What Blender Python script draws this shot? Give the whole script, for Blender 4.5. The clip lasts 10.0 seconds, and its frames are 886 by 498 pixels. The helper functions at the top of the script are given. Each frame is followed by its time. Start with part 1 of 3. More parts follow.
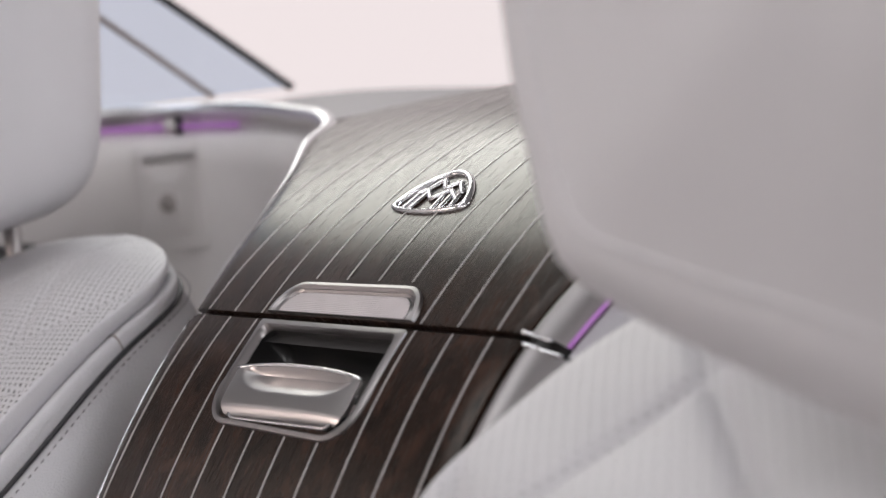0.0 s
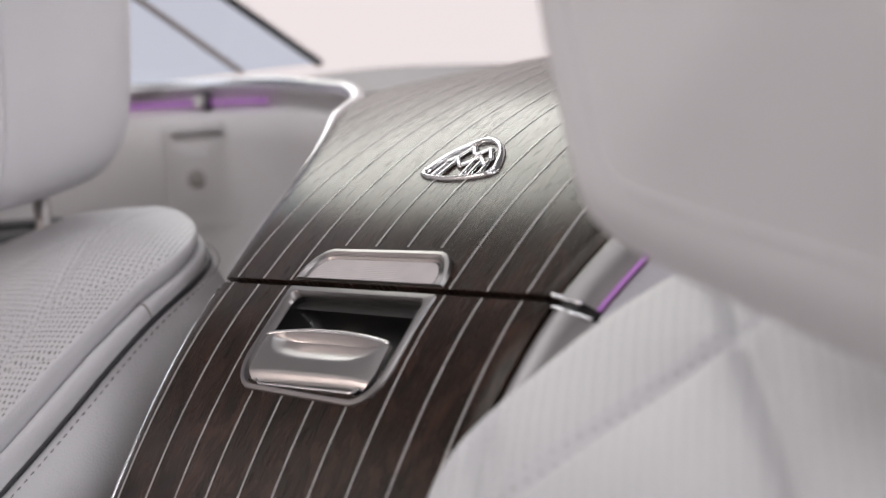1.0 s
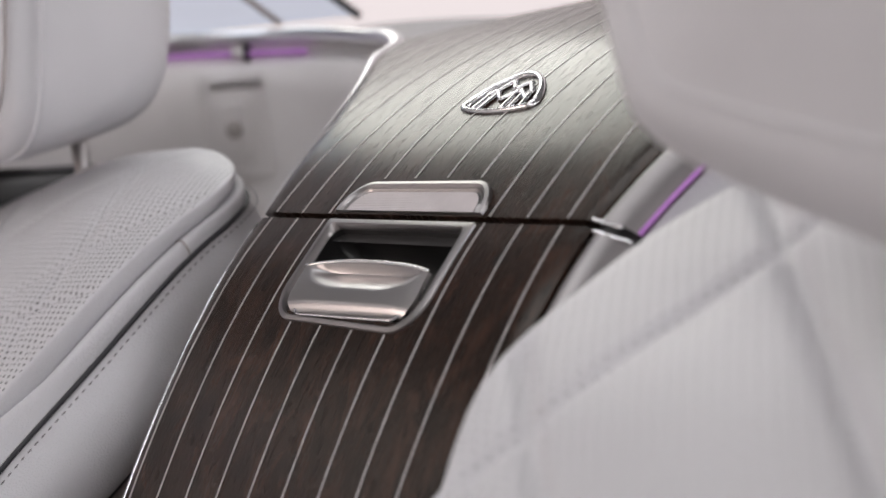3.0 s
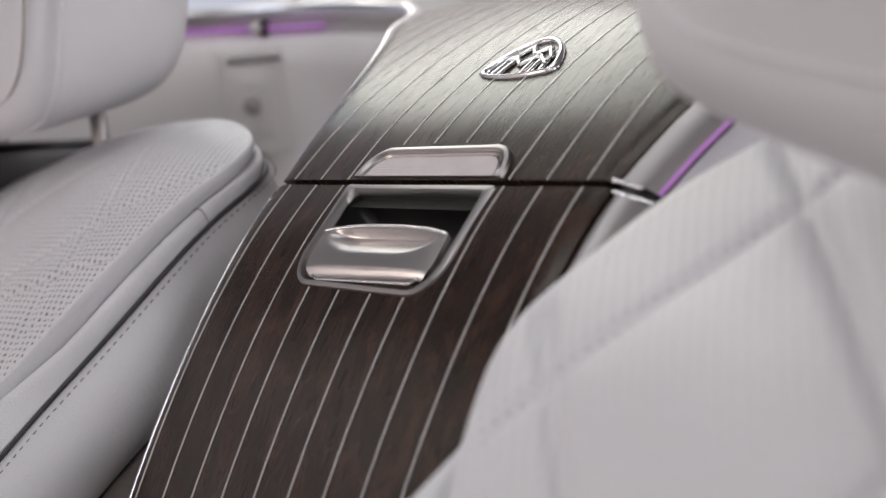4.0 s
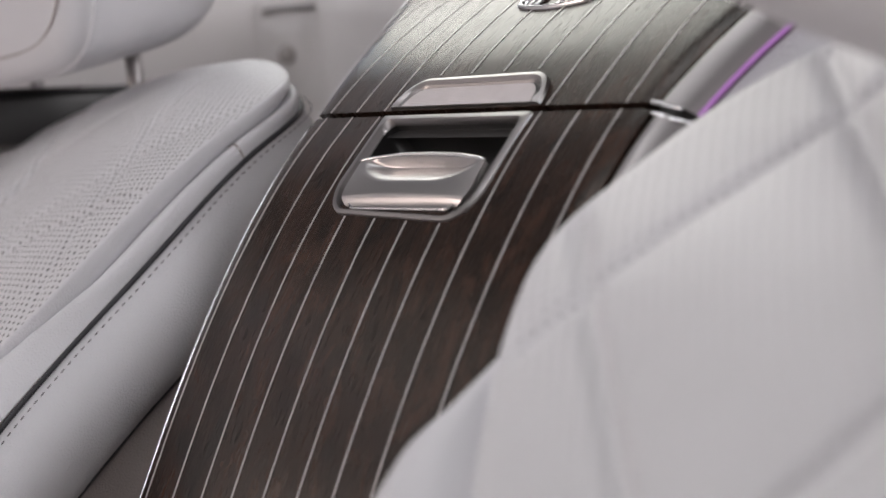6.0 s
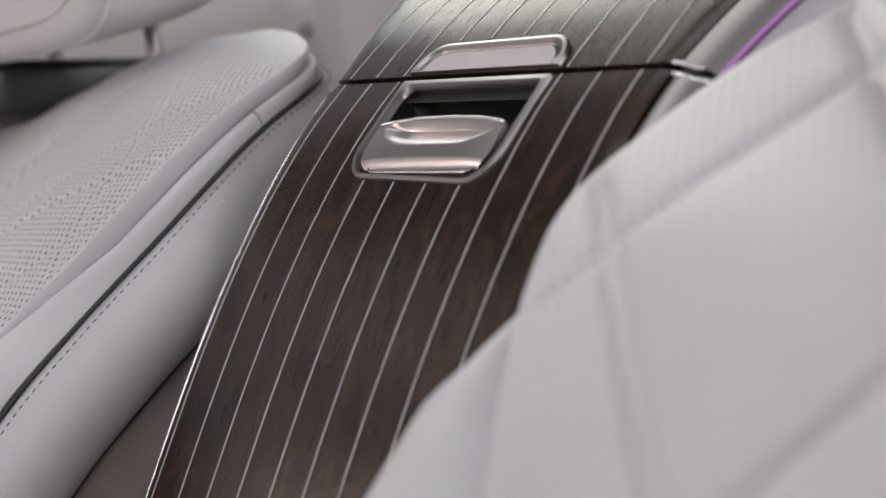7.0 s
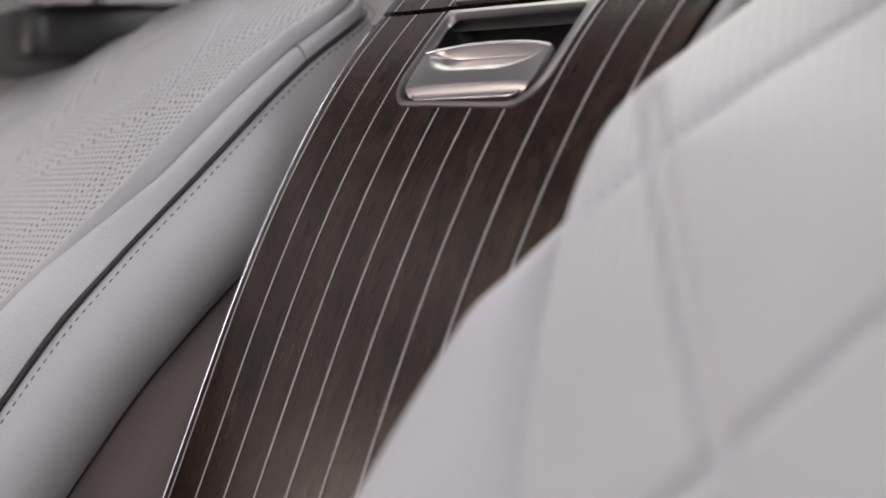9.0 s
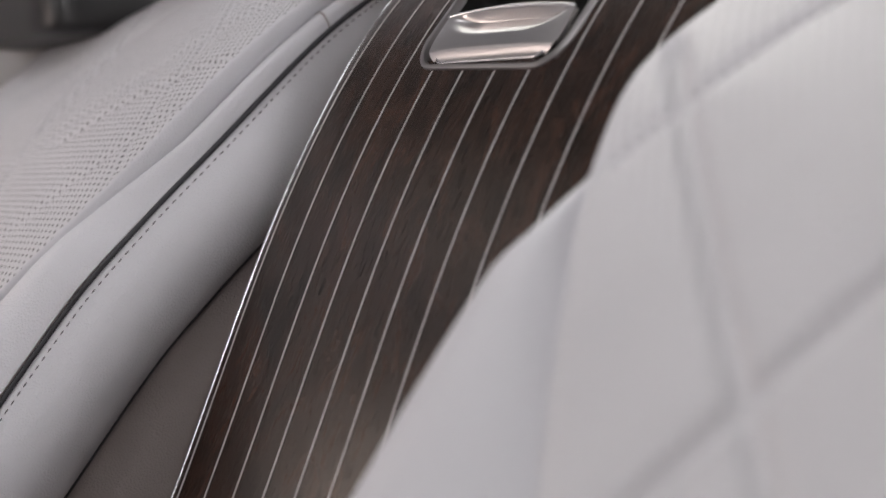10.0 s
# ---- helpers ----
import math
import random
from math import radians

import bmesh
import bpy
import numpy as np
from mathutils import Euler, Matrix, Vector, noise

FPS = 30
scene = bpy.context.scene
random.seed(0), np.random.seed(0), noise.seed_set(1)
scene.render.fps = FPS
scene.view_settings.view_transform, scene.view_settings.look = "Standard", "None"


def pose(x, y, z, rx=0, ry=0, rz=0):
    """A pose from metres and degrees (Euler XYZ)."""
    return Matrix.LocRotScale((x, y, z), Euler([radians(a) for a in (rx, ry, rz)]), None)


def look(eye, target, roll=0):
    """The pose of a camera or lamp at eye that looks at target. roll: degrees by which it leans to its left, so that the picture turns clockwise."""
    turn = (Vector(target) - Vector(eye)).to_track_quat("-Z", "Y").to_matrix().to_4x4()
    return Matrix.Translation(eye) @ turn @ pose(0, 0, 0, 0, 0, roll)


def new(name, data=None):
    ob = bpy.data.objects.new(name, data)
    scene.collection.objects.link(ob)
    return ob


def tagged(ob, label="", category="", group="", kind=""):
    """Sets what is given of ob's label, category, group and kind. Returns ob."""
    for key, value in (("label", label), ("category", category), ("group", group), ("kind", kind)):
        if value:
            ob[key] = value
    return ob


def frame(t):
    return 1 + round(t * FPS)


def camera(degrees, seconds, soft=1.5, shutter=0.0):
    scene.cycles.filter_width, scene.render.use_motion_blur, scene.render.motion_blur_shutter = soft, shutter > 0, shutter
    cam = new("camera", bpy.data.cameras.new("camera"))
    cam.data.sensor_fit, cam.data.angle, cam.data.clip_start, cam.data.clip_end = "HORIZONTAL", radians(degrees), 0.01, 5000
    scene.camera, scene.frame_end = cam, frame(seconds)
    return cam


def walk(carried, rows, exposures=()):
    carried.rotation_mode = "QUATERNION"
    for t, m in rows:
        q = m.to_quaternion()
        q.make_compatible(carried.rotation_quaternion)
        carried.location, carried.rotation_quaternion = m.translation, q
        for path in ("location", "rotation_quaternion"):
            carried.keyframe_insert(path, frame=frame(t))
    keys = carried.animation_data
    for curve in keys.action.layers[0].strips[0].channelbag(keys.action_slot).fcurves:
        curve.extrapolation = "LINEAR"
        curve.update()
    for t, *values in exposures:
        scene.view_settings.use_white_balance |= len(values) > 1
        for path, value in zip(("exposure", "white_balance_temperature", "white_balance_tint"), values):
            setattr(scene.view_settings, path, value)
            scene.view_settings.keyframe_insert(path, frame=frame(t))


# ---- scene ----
cam = camera(27.000, 10.0)
PATH = [
    (0, look((0.7459, -0.4955, 0.8386), (-0.05474, 0.10340, 0.82261), -5.080)),
    (0.5, look((0.7447, -0.4958, 0.8329), (-0.06056, 0.09686, 0.81511), -4.927)),
    (1, look((0.7434, -0.4962, 0.8270), (-0.06611, 0.09055, 0.80714), -4.867)),
    (1.5, look((0.7421, -0.4966, 0.8212), (-0.07048, 0.08576, 0.79917), -4.725)),
    (2, look((0.7409, -0.4970, 0.8153), (-0.07416, 0.08183, 0.79094), -4.672)),
    (2.5, look((0.7397, -0.4975, 0.8094), (-0.07819, 0.07735, 0.78279), -4.497)),
    (4, look((0.7360, -0.4989, 0.7915), (-0.08972, 0.06420, 0.75782), -4.283)),
    (4.5, look((0.7348, -0.4994, 0.7855), (-0.09339, 0.05992, 0.74958), -4.113)),
    (5, look((0.7336, -0.4999, 0.7795), (-0.09681, 0.05592, 0.74103), -3.990)),
    (5.5, look((0.7324, -0.5004, 0.7734), (-0.10019, 0.05189, 0.73250), -3.952)),
    (7, look((0.7290, -0.5021, 0.7550), (-0.11084, 0.03863, 0.70689), -3.659)),
    (7.5, look((0.7278, -0.5027, 0.7488), (-0.11395, 0.03474, 0.69829), -3.530)),
    (8, look((0.7267, -0.5034, 0.7426), (-0.11683, 0.03114, 0.68959), -3.417)),
    (8.5, look((0.7256, -0.5040, 0.7363), (-0.12089, 0.02557, 0.68086), -3.371)),
    (9, look((0.7244, -0.5047, 0.7300), (-0.12612, 0.01805, 0.67243), -3.298)),
    (9.5, look((0.7233, -0.5053, 0.7237), (-0.13040, 0.01192, 0.66386), -3.236)),
    (10, look((0.7223, -0.5060, 0.7174), (-0.13382, 0.00706, 0.65499), -3.104)),
]
walk(cam, PATH)
cam.data.dof.use_dof = True
cam.data.dof.focus_distance = 0.92
cam.data.dof.aperture_fstop = 6.8

# ---- world and lights ----
world = bpy.data.worlds.new("studio")
world.use_nodes = True
scene.world = world
bg = world.node_tree.nodes["Background"]
bg.inputs["Color"].default_value = (1.0, 0.93, 0.935, 1)
bg.inputs["Strength"].default_value = 0.13


def area_lamp(name, eye, target, sx, sy, watts, color):
    data = bpy.data.lights.new(name, "AREA")
    data.shape, data.size, data.size_y, data.energy, data.color = "RECTANGLE", sx, sy, watts, color
    ob = new(name, data)
    ob.matrix_world = look(eye, target)
    return ob


area_lamp("roof_softbox", (-0.40, -0.70, 2.1), (-0.05, -0.30, 0.7), 1.5, 1.2, 16.0, (1.0, 0.99, 1.01))
area_lamp("rear_softbox_right", (1.7, 0.95, 1.65), (-0.5, 0.15, 0.9), 1.2, 0.9, 17, (1.0, 0.98, 1.0))
area_lamp("rear_softbox", (-3.25, 1.36, 3.08), (0.0, 0.07, 0.86), 1.35, 1.1, 22, (1.0, 1.0, 0.93))

area_lamp("windscreen_softbox", (0.15, -1.93, 1.12), (0.1, 0.0, 0.85), 1.5, 0.34, 4.5, (1.0, 0.97, 0.99))
# Unseen fill lamp, added for sheen on the lower wood and the flap.
area_lamp("left_fill_softbox", (-1.4, -0.95, 1.36), (0.0, -0.15, 0.62), 0.8, 0.5, 0.9, (1.0, 0.92, 0.88))
# Unseen warm fill lamp, added to put a brown glow on the lower wood.
area_lamp("warm_fill_lamp", (-0.685, -0.62, 0.775), (-0.1, -0.14, 0.57), 0.34, 0.16, 1.15, (1.0, 0.82, 0.74))
# Unseen narrow fill beam, added to brighten the left side wall and headrest.
right_fill = area_lamp("right_fill_softbox", (1.25, -0.95, 1.22), (-0.60, 0.24, 0.90), 0.8, 0.34, 0.62, (1.0, 0.98, 1.0))
right_fill.data.spread = radians(52)


# ---- materials ----
def material(name, rough=0.5, metal=0.0, color=(0.5, 0.5, 0.5), spec=0.5, coat=0.0):
    m = bpy.data.materials.new(name)
    m.use_nodes = True
    b = m.node_tree.nodes["Principled BSDF"]
    b.inputs["Base Color"].default_value = (*color, 1)
    b.inputs["Roughness"].default_value = rough
    b.inputs["Metallic"].default_value = metal
    b.inputs["Specular IOR Level"].default_value = spec
    b.inputs["Coat Weight"].default_value = coat
    return m, m.node_tree, b


def node(tree, kind, **inputs):
    n = tree.nodes.new(kind)
    for key, value in inputs.items():
        n.inputs[key].default_value = value
    return n


def coords(tree, scale, uv=False):
    tc = tree.nodes.new("ShaderNodeTexCoord")
    mp = tree.nodes.new("ShaderNodeMapping")
    mp.inputs["Scale"].default_value = scale
    tree.links.new(tc.outputs["UV" if uv else "Object"], mp.inputs["Vector"])
    return mp.outputs["Vector"]


def ramp(tree, source, stops):
    r = tree.nodes.new("ShaderNodeValToRGB")
    els = r.color_ramp.elements
    els[0].position, els[0].color = stops[0][0], (*stops[0][1], 1)
    els[1].position, els[1].color = stops[-1][0], (*stops[-1][1], 1)
    for p, c in stops[1:-1]:
        e = els.new(p)
        e.color = (*c, 1)
    tree.links.new(source, r.inputs["Fac"])
    return r.outputs["Color"]


def bump(tree, shader, height, strength, distance):
    b = node(tree, "ShaderNodeBump", Strength=strength, Distance=distance)
    tree.links.new(height, b.inputs["Height"])
    tree.links.new(b.outputs["Normal"], shader.inputs["Normal"])
    return b


def leather(name, color, rough=0.42, grain=0.0010, holes=0.0, pitch=0.0058):
    """Fine-grained hide; holes is the radius of the perforation as a share of its pitch."""
    m, tree, b = material(name, rough, 0, color, 0.4)
    link = tree.links.new
    big = node(tree, "ShaderNodeTexNoise", Scale=9.0, Detail=3.0)
    link(coords(tree, (1, 1, 1)), big.inputs["Vector"])
    tone = ramp(tree, big.outputs["Fac"], [(0.3, tuple(c * 0.95 for c in color)), (0.7, tuple(min(1, c * 1.03) for c in color))])
    fine = node(tree, "ShaderNodeTexVoronoi", Scale=900.0)
    link(coords(tree, (1, 1, 1)), fine.inputs["Vector"])
    rr = node(tree, "ShaderNodeMapRange")
    link(big.outputs["Fac"], rr.inputs["Value"])
    rr.inputs["To Min"].default_value, rr.inputs["To Max"].default_value = rough - 0.06, rough + 0.08
    link(rr.outputs["Result"], b.inputs["Roughness"])
    height = fine.outputs["Distance"]
    if holes:
        vec = coords(tree, (1 / pitch, 1 / pitch, 1), uv=True)
        sep = tree.nodes.new("ShaderNodeSeparateXYZ")
        link(vec, sep.inputs[0])

        def math_node(op, a, c=None):
            n = tree.nodes.new("ShaderNodeMath")
            n.operation = op
            for i, v in enumerate((a, c)):
                if v is None:
                    continue
                if isinstance(v, (int, float)):
                    n.inputs[i].default_value = v
                else:
                    link(v, n.inputs[i])
            return n.outputs[0]
        rows_y = math_node("MULTIPLY", sep.outputs[1], 1.15)
        shift = math_node("MULTIPLY", math_node("FLOOR", rows_y), 0.5)
        fx = math_node("SUBTRACT", math_node("FRACT", math_node("ADD", math_node("DIVIDE", sep.outputs[0], 1.35), shift)), 0.5)
        fx = math_node("MULTIPLY", fx, 1.35)
        fy = math_node("MULTIPLY", math_node("SUBTRACT", math_node("FRACT", rows_y), 0.5), 0.87)
        dist = math_node("SQRT", math_node("ADD", math_node("MULTIPLY", fx, fx), math_node("MULTIPLY", fy, fy)))
        inside = node(tree, "ShaderNodeMapRange")
        link(dist, inside.inputs["Value"])
        inside.inputs["From Min"].default_value, inside.inputs["From Max"].default_value = holes * 0.75, holes * 1.15
        mix = tree.nodes.new("ShaderNodeMix")
        mix.data_type = "RGBA"
        link(inside.outputs["Result"], mix.inputs["Factor"])
        mix.inputs["A"].default_value = (0.03, 0.028, 0.028, 1)
        link(tone, mix.inputs["B"])
        tone = mix.outputs["Result"]
        dip = math_node("ADD", math_node("MULTIPLY", inside.outputs["Result"], 2.0), math_node("MULTIPLY", height, 0.5))
        height = dip
    link(tone, b.inputs["Base Color"])
    bump(tree, b, height, 0.35, grain)
    return m


def make_wood():
    m, tree, b = material("open_pore_wood", 0.3, 0, spec=0.21)
    link = tree.links.new
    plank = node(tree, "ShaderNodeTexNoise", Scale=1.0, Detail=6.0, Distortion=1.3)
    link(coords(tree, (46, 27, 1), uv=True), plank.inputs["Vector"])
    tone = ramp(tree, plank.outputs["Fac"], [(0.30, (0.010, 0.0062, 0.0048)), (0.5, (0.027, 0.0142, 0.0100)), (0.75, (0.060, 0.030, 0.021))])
    pores = node(tree, "ShaderNodeTexNoise", Scale=1.0, Detail=2.5, Roughness=0.55)
    link(coords(tree, (800, 80, 1), uv=True), pores.inputs["Vector"])
    pore = ramp(tree, pores.outputs["Fac"], [(0.36, (0.25, 0.25, 0.25)), (0.52, (1, 1, 1))])
    mix = tree.nodes.new("ShaderNodeMix")
    mix.data_type, mix.blend_type = "RGBA", "MULTIPLY"
    mix.inputs["Factor"].default_value = 0.8
    link(tone, mix.inputs["A"])
    link(pore, mix.inputs["B"])
    link(mix.outputs["Result"], b.inputs["Base Color"])
    rr = node(tree, "ShaderNodeMapRange")
    link(pores.outputs["Fac"], rr.inputs["Value"])
    rr.inputs["From Min"].default_value, rr.inputs["From Max"].default_value = 0.35, 0.6
    rr.inputs["To Min"].default_value, rr.inputs["To Max"].default_value = 0.29, 0.22
    link(rr.outputs["Result"], b.inputs["Roughness"])
    shine = node(tree, "ShaderNodeMapRange")
    link(pores.outputs["Fac"], shine.inputs["Value"])
    shine.inputs["From Min"].default_value, shine.inputs["From Max"].default_value = 0.36, 0.46
    shine.inputs["To Min"].default_value, shine.inputs["To Max"].default_value = 0.13, 0.22
    link(shine.outputs["Result"], b.inputs["Specular IOR Level"])
    bump(tree, b, pore, 0.06, 0.0003)
    b.inputs["Specular Tint"].default_value = (1.0, 0.99, 0.90, 1)
    return m


def metal(name, color, rough, brushed=0.0):
    m, tree, b = material(name, rough, 1.0, color)
    n = node(tree, "ShaderNodeTexNoise", Scale=1.0, Detail=3.0)
    tree.links.new(coords(tree, (60, 900, 900) if brushed else (40, 40, 40)), n.inputs["Vector"])
    rr = node(tree, "ShaderNodeMapRange")
    tree.links.new(n.outputs["Fac"], rr.inputs["Value"])
    rr.inputs["To Min"].default_value, rr.inputs["To Max"].default_value = rough * 0.92, rough * 1.1
    tree.links.new(rr.outputs["Result"], b.inputs["Roughness"])
    return m


def plain(name, color, rough=0.5, spec=0.5):
    m, tree, b = material(name, rough, 0, color, spec)
    n = node(tree, "ShaderNodeTexNoise", Scale=60.0, Detail=4.0)
    tree.links.new(coords(tree, (1, 1, 1)), n.inputs["Vector"])
    tree.links.new(ramp(tree, n.outputs["Fac"], [(0.3, tuple(c * 0.92 for c in color)), (0.7, tuple(min(1, c * 1.05) for c in color))]), b.inputs["Base Color"])
    bump(tree, b, n.outputs["Fac"], 0.1, 0.0008)
    return m


WHITE = leather("white_nappa", (0.645, 0.64, 0.665))
PERF = leather("white_perforated_nappa", (0.645, 0.64, 0.66), holes=0.23, pitch=0.0049)
PERF_FINE = leather("white_finely_perforated_nappa", (0.63, 0.62, 0.635), holes=0.09, pitch=0.0050)
PILLOW = leather("grey_white_nappa", (0.71, 0.69, 0.70), 0.5)
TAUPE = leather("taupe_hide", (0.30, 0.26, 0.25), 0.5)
BEIGE = leather("beige_hide", (0.82, 0.795, 0.785), 0.55)
TRIM_BEIGE = leather("deep_beige_hide", (0.42, 0.39, 0.37), 0.5)
DECK = leather("grey_deck_hide", (0.50, 0.485, 0.49), 0.7)
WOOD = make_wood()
INLAY = plain("pale_inlay", (0.45, 0.425, 0.42), 0.30, 0.4)
SATIN = metal("satin_metal", (0.50, 0.485, 0.485), 0.30)
BEZEL = metal("dark_satin_metal", (0.31, 0.295, 0.295), 0.33)
CHROME = metal("polished_metal", (0.74, 0.74, 0.76), 0.20)
SILVER = metal("silver_trim_metal", (0.80, 0.80, 0.83), 0.30)
SHOULDER = metal("satin_grey_metal", (0.36, 0.345, 0.345), 0.45)
BLACK = plain("black_plastic", (0.012, 0.011, 0.011), 0.35)
PIPING = plain("charcoal_piping", (0.03, 0.03, 0.035), 0.45)
THREAD = plain("pale_thread", (0.50, 0.48, 0.49), 0.7)
STITCH = plain("grey_thread", (0.16, 0.15, 0.16), 0.7)
HEADLINER = plain("headliner", (0.5, 0.48, 0.48), 0.9, 0.1)
PILLAR = plain("pillar_fabric", (0.66, 0.67, 0.72), 0.85, 0.1)
TINT = bpy.data.materials.new("clear_pillar_tint")
TINT.use_nodes = True
_t = TINT.node_tree
_t.nodes.clear()
_out, _mix = _t.nodes.new("ShaderNodeOutputMaterial"), _t.nodes.new("ShaderNodeMixShader")
_clear, _gloss = _t.nodes.new("ShaderNodeBsdfTransparent"), _t.nodes.new("ShaderNodeBsdfGlossy")
_clear.inputs["Color"].default_value = (0.66, 0.75, 0.86, 1)
_gloss.inputs["Roughness"].default_value = 0.08
_mix.inputs["Fac"].default_value = 0.06
_t.links.new(_clear.outputs[0], _mix.inputs[1])
_t.links.new(_gloss.outputs[0], _mix.inputs[2])
_t.links.new(_mix.outputs[0], _out.inputs["Surface"])
GRILLE = plain("pale_ribbed_plastic", (0.62, 0.58, 0.59), 0.4)

GLOW, _gt, _gb = material("ambient_light", 0.4, 0, (0.35, 0.2, 0.4))
_gb.inputs["Emission Color"].default_value = (0.42, 0.13, 0.52, 1)
_gb.inputs["Emission Strength"].default_value = 0.42


# The backdrop's own emission replaces light falling on the paper.
BACKDROP, _bt, _bb = material("glowing_paper", 0.9, 0, (0.7, 0.66, 0.66), 0.0)
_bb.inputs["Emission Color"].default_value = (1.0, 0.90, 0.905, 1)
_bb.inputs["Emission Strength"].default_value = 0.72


# ---- building blocks ----
def smooth(x):
    x = min(1.0, max(0.0, x))
    return x * x * (3 - 2 * x)


def spline(xs, ys):
    """A natural cubic spline through the knots, with its slope."""
    xs, ys = np.array(xs, float), np.array(ys, float)
    n, h = len(xs), np.diff(xs)
    a, r = np.eye(n), np.zeros(n)
    for i in range(1, n - 1):
        a[i, i - 1:i + 2] = h[i - 1], 2 * (h[i - 1] + h[i]), h[i]
        r[i] = 6 * ((ys[i + 1] - ys[i]) / h[i] - (ys[i] - ys[i - 1]) / h[i - 1])
    m = np.linalg.solve(a, r)

    def at(x):
        i = int(np.clip(np.searchsorted(xs, x) - 1, 0, n - 2))
        d, w = x - xs[i], h[i]
        b = (ys[i + 1] - ys[i]) / w - w * (2 * m[i] + m[i + 1]) / 6
        c = (m[i + 1] - m[i]) / (6 * w)
        return ys[i] + d * (b + d * (m[i] / 2 + d * c)), b + d * (m[i] + 3 * d * c)
    return at


class Profile:
    """A side view curve in the y-z plane, by its length."""

    def __init__(self, points, zero):
        p = np.array(points, float)
        s = np.r_[0, np.cumsum(np.linalg.norm(np.diff(p, axis=0), axis=1))]
        s -= s[zero]
        self.fy, self.fz = spline(s, p[:, 0]), spline(s, p[:, 1])

    def at(self, x, s, n=0.0):
        (y, dy), (z, dz) = self.fy(s), self.fz(s)
        k = math.hypot(dy, dz)
        return Vector((x, y - n * dz / k, z + n * dy / k))


def path(points, count):
    p = np.array(points, float)
    s = np.r_[0, np.cumsum(np.linalg.norm(np.diff(p, axis=0), axis=1))]
    f = [spline(s, p[:, i]) for i in range(3)]
    return [Vector([g(q)[0] for g in f]) for q in np.linspace(0, s[-1], count)]


def part(name, bm, mat, parent=None, label="", smooth_faces=True, angle=None):
    me = bpy.data.meshes.new(name)
    bmesh.ops.remove_doubles(bm, verts=bm.verts, dist=1e-6)
    bmesh.ops.recalc_face_normals(bm, faces=bm.faces)
    bm.to_mesh(me)
    bm.free()
    if smooth_faces:
        me.polygons.foreach_set("use_smooth", [True] * len(me.polygons))
        if angle:
            me.set_sharp_from_angle(angle=radians(angle))
    me.materials.append(mat)
    ob = new(name, me)
    ob.parent = parent
    if label:
        ob["label"] = label
    return ob


def thing(name, label, category, at=(0, 0, 0), group="", kind=""):
    ob = new(name)
    ob.empty_display_size = 0.05
    return tagged(ob, label, category, group, kind)


def sheet(bm, rows, uvs=None, closed=False, skip=None):
    """Faces over a grid of points."""
    vs = [[bm.verts.new(p) for p in row] for row in rows]
    lay = bm.loops.layers.uv.verify() if uvs else None
    for i in range(len(vs) - 1):
        n = len(vs[i])
        for j in range(n if closed else n - 1):
            if skip and skip(i, j):
                continue
            k = (j + 1) % n
            f = bm.faces.new((vs[i][j], vs[i][k], vs[i + 1][k], vs[i + 1][j]))
            if uvs:
                for loop, (a, b) in zip(f.loops, ((i, j), (i, k), (i + 1, k), (i + 1, j))):
                    loop[lay].uv = uvs[a][b]
    return vs


def sweep(points, section, ups, cap=True, scale=None):
    """A closed section (right, up offsets) carried along points."""
    bm = bmesh.new()
    rows = []
    for i, p in enumerate(points):
        t = (points[min(i + 1, len(points) - 1)] - points[max(i - 1, 0)]).normalized()
        up = ups[i] if isinstance(ups, list) else Vector(ups)
        side = t.cross(up).normalized()
        up = side.cross(t).normalized()
        k = scale(i / (len(points) - 1)) if scale else 1.0
        rows.append([p + side * a * k + up * b * k for a, b in section])
    vs = sheet(bm, rows, closed=True)
    if cap:
        bm.faces.new(vs[0])
        bm.faces.new(vs[-1])
    return bm


def oval(a, b, n=12, power=1.0):
    out = []
    for i in range(n):
        c, s = math.cos(2 * math.pi * i / n), math.sin(2 * math.pi * i / n)
        out.append((a * math.copysign(abs(c) ** power, c), b * math.copysign(abs(s) ** power, s)))
    return out


def solid(ob, thickness, offset=-1.0):
    mod = ob.modifiers.new("thickness", "SOLIDIFY")
    mod.thickness, mod.offset = thickness, offset
    crisp = ob.modifiers.new("crisp_rim", "EDGE_SPLIT")
    crisp.split_angle = radians(50)
    return ob


def rrect(x0, x1, v0, v1, r, n=11):
    """A rounded rectangle, from the lower left corner round; r: the radii ll, lr, ur, ul."""
    out = []
    for (cx, cy, sx, sy, a0), q in zip(((x0, v0, 1, 1, 180), (x1, v0, -1, 1, 270), (x1, v1, -1, -1, 0), (x0, v1, 1, -1, 90)), r):
        for i in range(n):
            a = radians(a0 + 90 * i / (n - 1))
            out.append((cx + sx * q + q * math.cos(a), cy + sy * q + q * math.sin(a)))
    return out


# ---- the console between the seats ----
PANEL = Profile([(-0.235, 0.38), (-0.20, 0.462), (-0.18, 0.4965), (-0.16, 0.5334), (-0.14, 0.5743), (-0.12, 0.6167), (-0.10, 0.6578), (-0.08, 0.6949),
                 (-0.06, 0.7276), (-0.04, 0.7559), (-0.02, 0.78), (0, 0.8), (0.02, 0.8184), (0.04, 0.8343), (0.06, 0.8482), (0.08, 0.8605), (0.105, 0.8735),
                 (0.14, 0.8885), (0.18, 0.902), (0.226, 0.9135), (0.28, 0.923), (0.34, 0.930)], 11)
SKEW = 0.0625
STRIPE, MID = 0.0295, 5.55
